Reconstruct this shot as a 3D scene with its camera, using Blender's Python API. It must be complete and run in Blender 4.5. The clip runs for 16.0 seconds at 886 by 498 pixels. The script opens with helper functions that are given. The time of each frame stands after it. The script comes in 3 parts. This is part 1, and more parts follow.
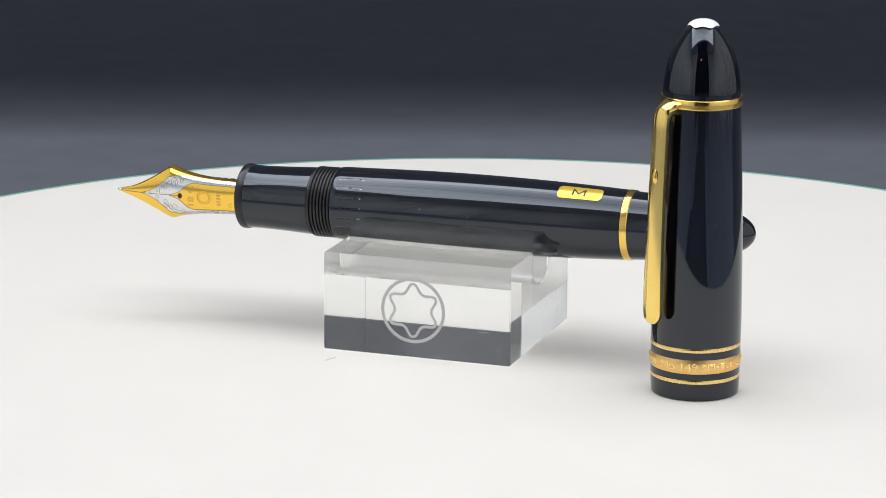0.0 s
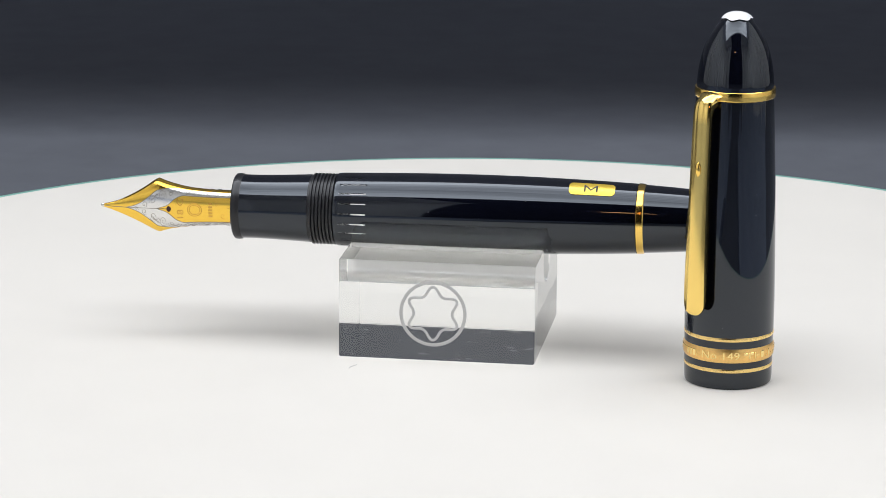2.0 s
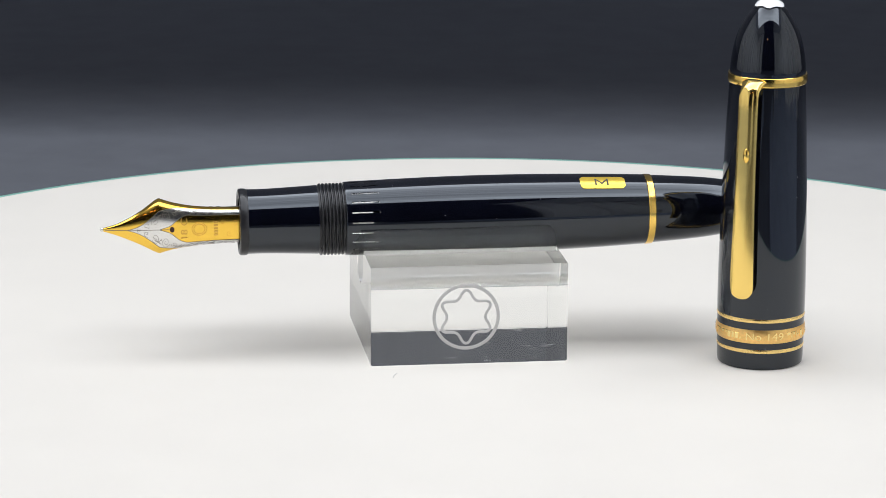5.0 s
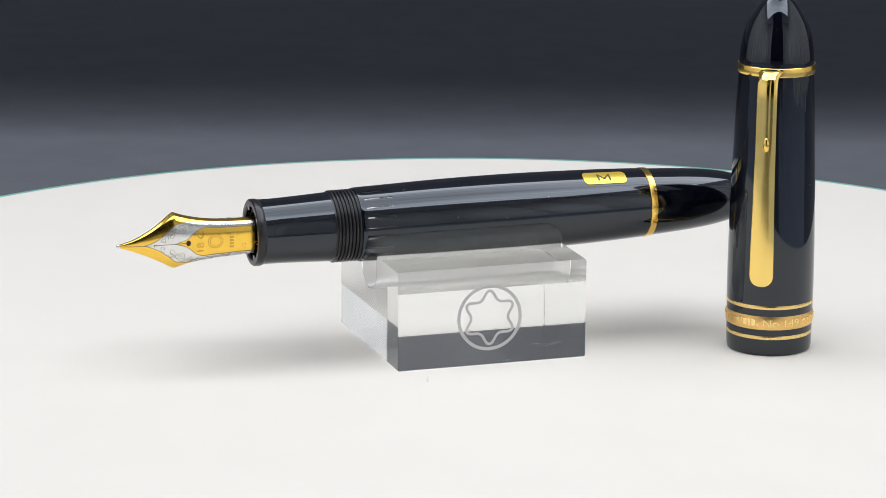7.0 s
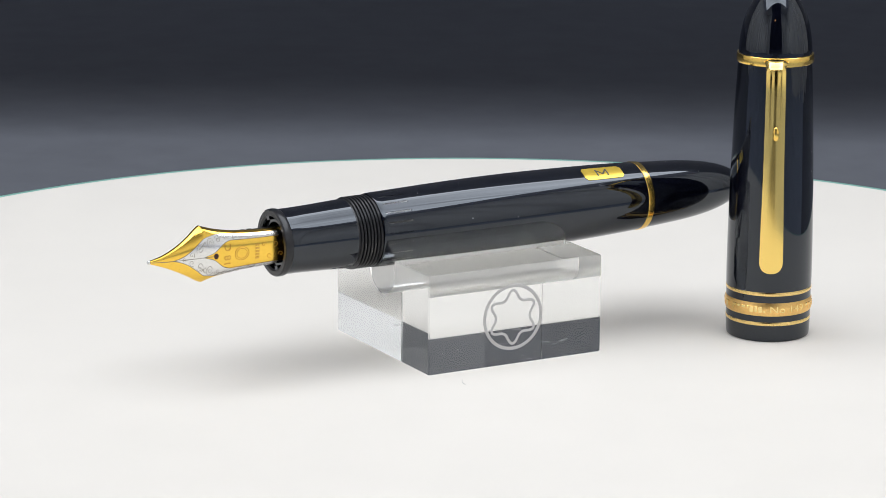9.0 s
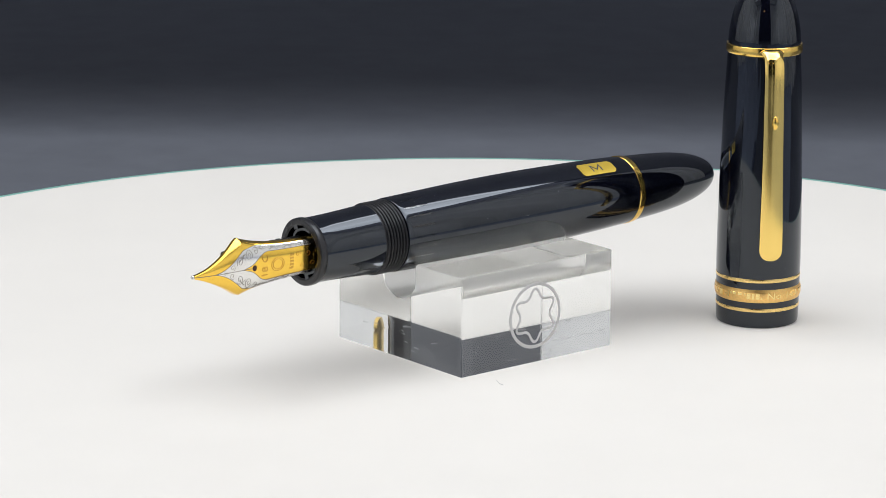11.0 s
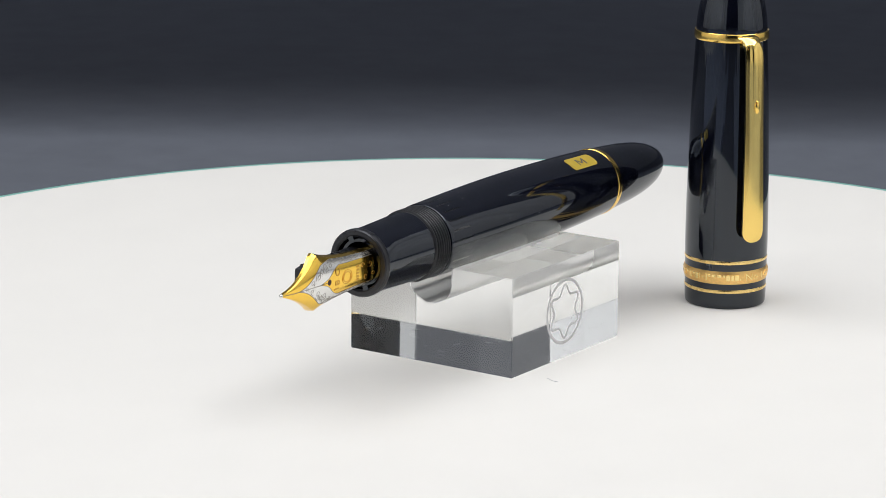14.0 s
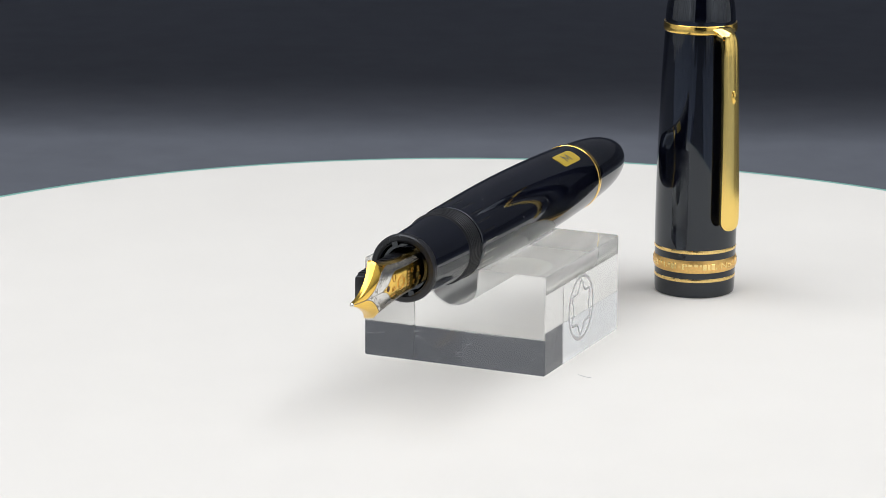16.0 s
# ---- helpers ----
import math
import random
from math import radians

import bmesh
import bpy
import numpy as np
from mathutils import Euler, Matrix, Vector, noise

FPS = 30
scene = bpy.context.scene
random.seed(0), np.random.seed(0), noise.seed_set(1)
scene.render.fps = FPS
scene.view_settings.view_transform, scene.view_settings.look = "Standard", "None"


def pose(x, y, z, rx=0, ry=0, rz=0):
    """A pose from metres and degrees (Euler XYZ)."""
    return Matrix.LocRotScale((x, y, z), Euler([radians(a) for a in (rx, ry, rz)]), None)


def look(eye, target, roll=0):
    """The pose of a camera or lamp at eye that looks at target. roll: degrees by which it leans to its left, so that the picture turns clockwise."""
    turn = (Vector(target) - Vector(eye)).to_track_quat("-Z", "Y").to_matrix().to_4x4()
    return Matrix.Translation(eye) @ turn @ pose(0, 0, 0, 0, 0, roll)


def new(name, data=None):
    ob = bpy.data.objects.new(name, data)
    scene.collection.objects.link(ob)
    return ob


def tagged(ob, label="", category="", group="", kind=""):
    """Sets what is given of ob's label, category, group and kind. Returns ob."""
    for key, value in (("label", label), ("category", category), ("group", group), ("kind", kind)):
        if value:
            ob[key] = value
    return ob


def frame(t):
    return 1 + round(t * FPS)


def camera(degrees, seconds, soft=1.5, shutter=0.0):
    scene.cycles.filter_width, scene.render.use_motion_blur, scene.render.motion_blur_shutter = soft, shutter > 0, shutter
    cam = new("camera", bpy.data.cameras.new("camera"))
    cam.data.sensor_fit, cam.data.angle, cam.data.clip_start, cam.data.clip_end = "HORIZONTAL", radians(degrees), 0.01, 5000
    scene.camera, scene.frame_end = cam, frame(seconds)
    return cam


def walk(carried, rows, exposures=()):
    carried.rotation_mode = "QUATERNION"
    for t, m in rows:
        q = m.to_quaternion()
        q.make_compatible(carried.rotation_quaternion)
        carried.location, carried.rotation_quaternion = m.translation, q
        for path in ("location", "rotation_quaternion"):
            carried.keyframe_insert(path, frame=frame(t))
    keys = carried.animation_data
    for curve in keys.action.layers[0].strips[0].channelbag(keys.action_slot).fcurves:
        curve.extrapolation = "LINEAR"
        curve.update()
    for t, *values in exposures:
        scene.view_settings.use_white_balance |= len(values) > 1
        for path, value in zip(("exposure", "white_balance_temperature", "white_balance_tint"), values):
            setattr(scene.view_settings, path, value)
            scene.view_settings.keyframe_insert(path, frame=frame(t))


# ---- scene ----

from functools import lru_cache

# ---- camera ----
def aim(eye, pan, tilt, roll):
    p, t = radians(pan), radians(tilt)
    way = Vector((math.sin(p) * math.cos(t), math.cos(p) * math.cos(t), -math.sin(t)))
    return look(eye, Vector(eye) + way, roll)


cam = camera(14.0, 16.0, soft=0.8)
CAM = aim((0.0, -0.6524, 0.17755), -0.714, 13.920, 0.425)
walk(cam, [(0.0, CAM), (16.0, CAM)], exposures=[(0.0, 0.0), (16.0, 0.0)])

SPIN = 5.312                      # degrees a second, counter-clockwise
MM = 0.001

# ---- world and light: the dim room round the photo tent, and the panel in its roof ----
world = bpy.data.worlds.new("world")
scene.world = world
world.use_nodes = True
world.node_tree.nodes["Background"].inputs["Color"].default_value = (0.86, 0.92, 1.08, 1)
world.node_tree.nodes["Background"].inputs["Strength"].default_value = 0.50


def area_lamp(name, eye, target, sx, sy, power, color):
    data = bpy.data.lights.new(name, "AREA")
    data.shape, data.size, data.size_y = "RECTANGLE", sx, sy
    data.energy, data.color = power, color
    ob = new(name, data)
    ob.matrix_world = look(eye, target)
    return ob


# the diffuser panel in the roof of the photo tent, brightest along the row of bulbs round its edge
softbox = area_lamp("roof_softbox", (0.0, -0.055, 0.56), (0.0, -0.055, 0.0), 0.84, 0.58, 3.9, (0.95, 0.985, 1.045))
softbox.data.use_nodes = True
lamp_tree = softbox.data.node_tree
spot = lamp_tree.nodes.new("ShaderNodeNewGeometry")
middle = lamp_tree.nodes.new("ShaderNodeVectorMath")
middle.operation = "SUBTRACT"
middle.inputs[1].default_value = (0.5, 0.5, 0.0)
away = lamp_tree.nodes.new("ShaderNodeVectorMath")
away.operation = "LENGTH"
fall = lamp_tree.nodes.new("ShaderNodeMapRange")
fall.interpolation_type = "SMOOTHSTEP"
fall.inputs["From Min"].default_value, fall.inputs["From Max"].default_value = 0.18, 0.46
fall.inputs["To Min"].default_value, fall.inputs["To Max"].default_value = 0.75, 1.5
lamp_tree.links.new(spot.outputs["Parametric"], middle.inputs[0])
lamp_tree.links.new(middle.outputs["Vector"], away.inputs[0])
lamp_tree.links.new(away.outputs["Value"], fall.inputs["Value"])
# and stronger towards its back
axes = lamp_tree.nodes.new("ShaderNodeSeparateXYZ")
back = lamp_tree.nodes.new("ShaderNodeMapRange")
back.inputs["To Min"].default_value, back.inputs["To Max"].default_value = 0.85, 1.15
both = lamp_tree.nodes.new("ShaderNodeMath")
both.operation = "MULTIPLY"
lamp_tree.links.new(spot.outputs["Parametric"], axes.inputs[0])
lamp_tree.links.new(axes.outputs["Y"], back.inputs["Value"])
lamp_tree.links.new(fall.outputs["Result"], both.inputs[0])
lamp_tree.links.new(back.outputs["Result"], both.inputs[1])
# with soft creases in the diffuser cloth
crease = lamp_tree.nodes.new("ShaderNodeTexNoise")
crease.inputs["Scale"].default_value, crease.inputs["Detail"].default_value = 5.0, 2.0
stretch = lamp_tree.nodes.new("ShaderNodeMapping")
stretch.inputs["Rotation"].default_value, stretch.inputs["Scale"].default_value = (0, 0, 0.35), (0.6, 3.2, 1)
shade = lamp_tree.nodes.new("ShaderNodeMapRange")
shade.inputs["From Min"].default_value, shade.inputs["From Max"].default_value = 0.3, 0.7
shade.inputs["To Min"].default_value, shade.inputs["To Max"].default_value = 0.68, 1.32
woven = lamp_tree.nodes.new("ShaderNodeMath")
woven.operation = "MULTIPLY"
lamp_tree.links.new(spot.outputs["Parametric"], stretch.inputs["Vector"])
lamp_tree.links.new(stretch.outputs["Vector"], crease.inputs["Vector"])
lamp_tree.links.new(crease.outputs["Fac"], shade.inputs["Value"])
lamp_tree.links.new(both.outputs[0], woven.inputs[0])
lamp_tree.links.new(shade.outputs["Result"], woven.inputs[1])
lamp_tree.links.new(woven.outputs[0], lamp_tree.nodes["Emission"].inputs["Strength"])


# unseen fill lamp added outside each front corner, shining through the white tent cloth
area_lamp("side_fill_west", (-0.66, -0.70, 0.17), (-0.36, -0.45, 0.16), 0.5, 0.16, 1.3, (0.97, 0.985, 1.02))
area_lamp("side_fill_east", (0.66, -0.70, 0.17), (0.36, -0.45, 0.16), 0.5, 0.16, 1.3, (0.97, 0.985, 1.02))
# and another fill lamp added outside each side wall, to brighten its cloth
area_lamp("wall_fill_west", (-0.66, -0.17, 0.20), (0.0, -0.17, 0.16), 0.62, 0.3, 0.6, (1.0, 0.985, 0.955))
area_lamp("wall_fill_east", (0.66, -0.17, 0.20), (0.0, -0.17, 0.16), 0.62, 0.3, 0.6, (1.0, 0.985, 0.955))


# ---- materials ----
def material(name, color, rough=0.5, metal=0.0, ior=1.5, spec=0.5):
    m = bpy.data.materials.new(name)
    m.use_nodes = True
    b = m.node_tree.nodes["Principled BSDF"]
    b.inputs["Base Color"].default_value = (*color, 1)
    b.inputs["Roughness"].default_value = rough
    b.inputs["Metallic"].default_value = metal
    b.inputs["IOR"].default_value = ior
    b.inputs["Specular IOR Level"].default_value = spec
    return m


def grain(m, scale, amount, bump=0.0, rough=0.0, detail=4.0, distance=0.0002, stretch=(1, 1, 1)):
    """Uneven colour at two scales, with bump and uneven gloss, in object space."""
    nt = m.node_tree
    b = nt.nodes["Principled BSDF"]
    base = tuple(b.inputs["Base Color"].default_value)
    tc = nt.nodes.new("ShaderNodeTexCoord")
    mp = nt.nodes.new("ShaderNodeMapping")
    mp.inputs["Scale"].default_value = stretch
    nt.links.new(tc.outputs["Object"], mp.inputs["Vector"])
    fine = nt.nodes.new("ShaderNodeTexNoise")
    fine.inputs["Scale"].default_value, fine.inputs["Detail"].default_value = scale, detail
    wide = nt.nodes.new("ShaderNodeTexNoise")
    wide.inputs["Scale"].default_value, wide.inputs["Detail"].default_value = scale * 0.07, 2.0
    for n in (fine, wide):
        nt.links.new(mp.outputs["Vector"], n.inputs["Vector"])
    add = nt.nodes.new("ShaderNodeMath")
    add.operation = "ADD"
    nt.links.new(fine.outputs["Fac"], add.inputs[0])
    nt.links.new(wide.outputs["Fac"], add.inputs[1])
    ramp = nt.nodes.new("ShaderNodeMapRange")
    ramp.inputs["From Min"].default_value, ramp.inputs["From Max"].default_value = 0.6, 1.4
    ramp.inputs["To Min"].default_value, ramp.inputs["To Max"].default_value = 1 - amount, 1 + amount
    nt.links.new(add.outputs[0], ramp.inputs["Value"])
    mul = nt.nodes.new("ShaderNodeVectorMath")
    mul.operation = "SCALE"
    mul.inputs[0].default_value = base[:3]
    nt.links.new(ramp.outputs[0], mul.inputs["Scale"])
    nt.links.new(mul.outputs[0], b.inputs["Base Color"])
    if bump:
        bp = nt.nodes.new("ShaderNodeBump")
        bp.inputs["Strength"].default_value, bp.inputs["Distance"].default_value = bump, distance
        nt.links.new(fine.outputs["Fac"], bp.inputs["Height"])
        nt.links.new(bp.outputs["Normal"], b.inputs["Normal"])
    if rough:
        r0 = b.inputs["Roughness"].default_value
        rr = nt.nodes.new("ShaderNodeMapRange")
        rr.inputs["From Min"].default_value, rr.inputs["From Max"].default_value = 0.6, 1.4
        rr.inputs["To Min"].default_value, rr.inputs["To Max"].default_value = max(r0 - rough, 0), r0 + rough
        nt.links.new(add.outputs[0], rr.inputs["Value"])
        nt.links.new(rr.outputs[0], b.inputs["Roughness"])
    return m


RESIN = grain(material("black_resin", (0.0022, 0.0026, 0.0060), 0.035, spec=0.80), 900, 0.3, rough=0.02)
RESIN.node_tree.nodes["Principled BSDF"].inputs["Specular Tint"].default_value = (0.86, 0.93, 1.0, 1)
RESIN_MATT = grain(material("black_rubbed_resin", (0.010, 0.010, 0.012), 0.30), 900, 0.3, rough=0.06)
GOLD = grain(material("gold_plating", (1.0, 0.66, 0.16), 0.16, 1.0), 700, 0.05, rough=0.04)
GOLD_CLIP = grain(material("polished_gold_clip", (1.0, 0.71, 0.21), 0.15, 1.0), 500, 0.04, rough=0.02)
GOLD_RELIEF = material("gold_relief", (0.98, 0.74, 0.30), 0.20, 1.0)
GOLD_GROUND = grain(material("matt_gold_ground", (0.90, 0.57, 0.20), 0.36, 1.0), 2200, 0.16, bump=0.35, rough=0.08, distance=0.00008)
GOLD_SOFT = grain(material("worn_gold_plating", (0.98, 0.69, 0.26), 0.27, 1.0), 1500, 0.10, bump=0.10, rough=0.06, distance=0.00005)
NIB_GOLD = grain(material("nib_gold", (0.98, 0.62, 0.10), 0.16, 1.0), 1500, 0.05, bump=0.03, rough=0.04, distance=0.00004)
RHODIUM = grain(material("rhodium_plating", (0.80, 0.79, 0.77), 0.20, 1.0), 2500, 0.08, bump=0.05, rough=0.06, distance=0.00004)
ENGRAVED = material("engraved_line", (0.30, 0.27, 0.22), 0.45, 0.8)
GOLD_CUT = material("engraved_gold", (0.74, 0.44, 0.10), 0.30, 1.0)
ENAMEL = material("white_inlay", (0.86, 0.86, 0.86), 0.12)
STICKER = grain(material("yellow_foil", (0.86, 0.60, 0.08), 0.22, 0.55), 600, 0.06, rough=0.05)
INK = material("sticker_print", (0.03, 0.03, 0.03), 0.6)
HOLE = material("dark_brown_hole", (0.05, 0.012, 0.006), 0.5)
WHITE_DISC = grain(material("white_gloss_laminate", (0.737, 0.700, 0.638), 0.55, spec=0.2), 60, 0.02, bump=0.02, rough=0.05, distance=0.00003)
RIM = material("pale_green_edge", (0.20, 0.46, 0.38), 0.35)
SWEEP = grain(material("dark_grey_paper", (0.112, 0.118, 0.134), 0.85, spec=0.2), 90, 0.10, bump=0.15, distance=0.0003)
BLACKOUT = grain(material("dark_grey_cloth", (0.118, 0.122, 0.134), 0.9, spec=0.2), 60, 0.06)
CLOTH = grain(material("pale_grey_cloth", (0.27, 0.30, 0.37), 0.85), 60, 0.06)
TENT = grain(material("white_tent_cloth", (0.87, 0.85, 0.81), 0.8), 40, 0.04)
cloth = TENT.node_tree
thin = cloth.nodes.new("ShaderNodeBsdfTranslucent")
thin.inputs["Color"].default_value = (0.86, 0.86, 0.85, 1)
blend = cloth.nodes.new("ShaderNodeMixShader")
blend.inputs["Fac"].default_value = 0.40
cloth.links.new(cloth.nodes["Principled BSDF"].outputs[0], blend.inputs[1])
cloth.links.new(thin.outputs[0], blend.inputs[2])
cloth.links.new(blend.outputs[0], cloth.nodes["Material Output"].inputs["Surface"])
FROST = material("frosted_etching", (0.55, 0.54, 0.53), 0.8)
DARK_SCREEN = grain(material("dark_matt_screen", (0.012, 0.012, 0.014), 0.9, spec=0.1), 4, 0.1)
SCUFF = material("scuffed_acrylic", (0.42, 0.42, 0.41), 0.8)
DUST = material("dust", (0.7, 0.7, 0.7), 0.9)
HAIR = material("grey_hair", (0.45, 0.44, 0.42), 0.8)


def glass_material(name, rough):
    m = bpy.data.materials.new(name)
    m.use_nodes = True
    nt = m.node_tree
    nt.nodes.remove(nt.nodes["Principled BSDF"])
    g = nt.nodes.new("ShaderNodeBsdfGlass")
    g.inputs["IOR"].default_value = 1.49
    g.inputs["Roughness"].default_value = rough
    g.inputs["Color"].default_value = (0.988, 0.990, 0.986, 1)
    nt.links.new(g.outputs[0], nt.nodes["Material Output"].inputs["Surface"])
    return m


BULB = material("warm_bulb", (0.9, 0.6, 0.3), 0.4)
BULB.node_tree.nodes["Principled BSDF"].inputs["Emission Color"].default_value = (1.0, 0.50, 0.20, 1)
BULB.node_tree.nodes["Principled BSDF"].inputs["Emission Strength"].default_value = 9.0
ACRYLIC = glass_material("clear_acrylic", 0.0)
CLEAR = glass_material("clear_window_resin", 0.0)
ACRYLIC_MILLED = glass_material("milled_acrylic", 0.20)
cut = ACRYLIC_MILLED.node_tree
haze = cut.nodes.new("ShaderNodeBsdfDiffuse")
haze.inputs["Color"].default_value = (0.92, 0.915, 0.89, 1)
blend = cut.nodes.new("ShaderNodeMixShader")
blend.inputs["Fac"].default_value = 0.50
cut.links.new(cut.nodes["Glass BSDF"].outputs[0], blend.inputs[1])
cut.links.new(haze.outputs[0], blend.inputs[2])
cut.links.new(blend.outputs[0], cut.nodes["Material Output"].inputs["Surface"])


# ---- mesh helpers; lengths in millimetres ----
def finish(bm, smooth=True, sharp=35):
    bmesh.ops.recalc_face_normals(bm, faces=bm.faces)
    for f in bm.faces:
        f.smooth = smooth
    if smooth:
        for e in bm.edges:
            e.smooth = not (len(e.link_faces) == 2 and e.calc_face_angle(0) > radians(sharp))
    bmesh.ops.scale(bm, vec=(MM, MM, MM), verts=bm.verts)


def part(name, bm, mat, parent=None, label="", smooth=True, sharp=35):
    finish(bm, smooth, sharp)
    me = bpy.data.meshes.new(name)
    bm.to_mesh(me)
    bm.free()
    me.materials.append(mat)
    ob = new(name, me)
    if parent:
        ob.parent = parent
    if label:
        tagged(ob, label)
    return ob


def thing(name, label, category):
    return tagged(new(name), label, category)


def lathe(profile, segs=96, axis="Z", closed=False, bm=None):
    """Turn (height, radius) pairs round an axis."""
    bm = bm or bmesh.new()
    rings = []
    for h, r in profile:
        ring = []
        if r < 1e-6:
            ring = [bm.verts.new((0, 0, h) if axis == "Z" else (h, 0, 0))] * segs
        else:
            for i in range(segs):
                a = 2 * math.pi * i / segs
                c, s = r * math.cos(a), r * math.sin(a)
                ring.append(bm.verts.new((c, s, h) if axis == "Z" else (h, c, s)))
        rings.append(ring)
    pairs = list(zip(rings, rings[1:])) + ([(rings[-1], rings[0])] if closed else [])
    for a, b in pairs:
        for i in range(segs):
            j = (i + 1) % segs
            vs = []
            for v in (a[i], a[j], b[j], b[i]):
                if v not in vs:
                    vs.append(v)
            if len(vs) > 2:
                bm.faces.new(vs)
    return bm


def smooth_profile(points, steps=6):
    """Catmull-Rom through (height, radius) points."""
    out = []
    n = len(points)
    for i in range(n - 1):
        p0, p1, p2, p3 = points[max(i - 1, 0)], points[i], points[i + 1], points[min(i + 2, n - 1)]
        for k in range(steps):
            t = k / steps
            out.append(tuple(0.5 * (2 * b + (c - a) * t + (2 * a - 5 * b + 4 * c - d) * t * t + (3 * b - a - 3 * c + d) * t ** 3)
                             for a, b, c, d in zip(p0, p1, p2, p3)))
    out.append(points[-1])
    return out


def lerp_table(table, x):
    """Monotone cubic curve through (x, y) points."""
    n = len(table)
    if x <= table[0][0]:
        return table[0][1]
    if x >= table[-1][0]:
        return table[-1][1]
    i = max(k for k in range(n - 1) if table[k][0] <= x)

    def slope(k):
        return (table[k + 1][1] - table[k][1]) / (table[k + 1][0] - table[k][0])

    def tangent(k):
        if k == 0:
            return slope(0)
        if k == n - 1:
            return slope(n - 2)
        a, b = slope(k - 1), slope(k)
        return 0.0 if a * b <= 0 else 2 * a * b / (a + b)

    h = table[i + 1][0] - table[i][0]
    t = (x - table[i][0]) / h
    return (table[i][1] * (2 * t ** 3 - 3 * t ** 2 + 1) + h * tangent(i) * (t ** 3 - 2 * t ** 2 + t)
            + table[i + 1][1] * (3 * t ** 2 - 2 * t ** 3) + h * tangent(i + 1) * (t ** 3 - t ** 2))


def loft(rows, closed_loop=True, caps=True):
    bm = bmesh.new()
    grid = [[bm.verts.new(p) for p in row] for row in rows]
    n = len(grid[0])
    for a, b in zip(grid, grid[1:]):
        for i in range(n if closed_loop else n - 1):
            j = (i + 1) % n
            bm.faces.new((a[i], a[j], b[j], b[i]))
    if caps:
        bm.faces.new(grid[0])
        bm.faces.new(grid[-1])
    return bm


def ribbon(points, normals, width, height, closed=False):
    """A thin raised line along points."""
    rows = []
    n = len(points)
    for i in range(n):
        p = Vector(points[i])
        a = Vector(points[(i - 1) % n] if closed or i else points[0])
        b = Vector(points[(i + 1) % n] if closed or i < n - 1 else points[-1])
        t = (b - a).normalized()
        nn = Vector(normals[i])
        side = t.cross(nn).normalized() * (width / 2)
        up = nn * height
        rows.append([p - side - up * 0.5, p + side - up * 0.5, p + side * 0.8 + up, p - side * 0.8 + up])
    if closed:
        rows.append(rows[0])
    bm = loft(rows, True, not closed)
    if closed:
        bmesh.ops.remove_doubles(bm, verts=bm.verts, dist=1e-5)
    return bm


def merge(meshes):
    out = bmesh.new()
    for bm in meshes:
        me = bpy.data.meshes.new("tmp")
        bm.to_mesh(me)
        bm.free()
        out.from_mesh(me)
        bpy.data.meshes.remove(me)
    return out


def letters(text, size, depth):
    """A bmesh of built-in lettering, centred, in millimetres."""
    cu = bpy.data.curves.new("lettering", "FONT")
    cu.body, cu.size, cu.extrude = text, size, depth
    cu.align_x, cu.align_y = "CENTER", "CENTER"
    ob = new("lettering", cu)
    bpy.context.view_layer.update()
    me = bpy.data.meshes.new_from_object(ob.evaluated_get(bpy.context.evaluated_depsgraph_get()))
    bpy.data.objects.remove(ob)
    bm = bmesh.new()
    bm.from_mesh(me)
    bpy.data.meshes.remove(me)
    return bm


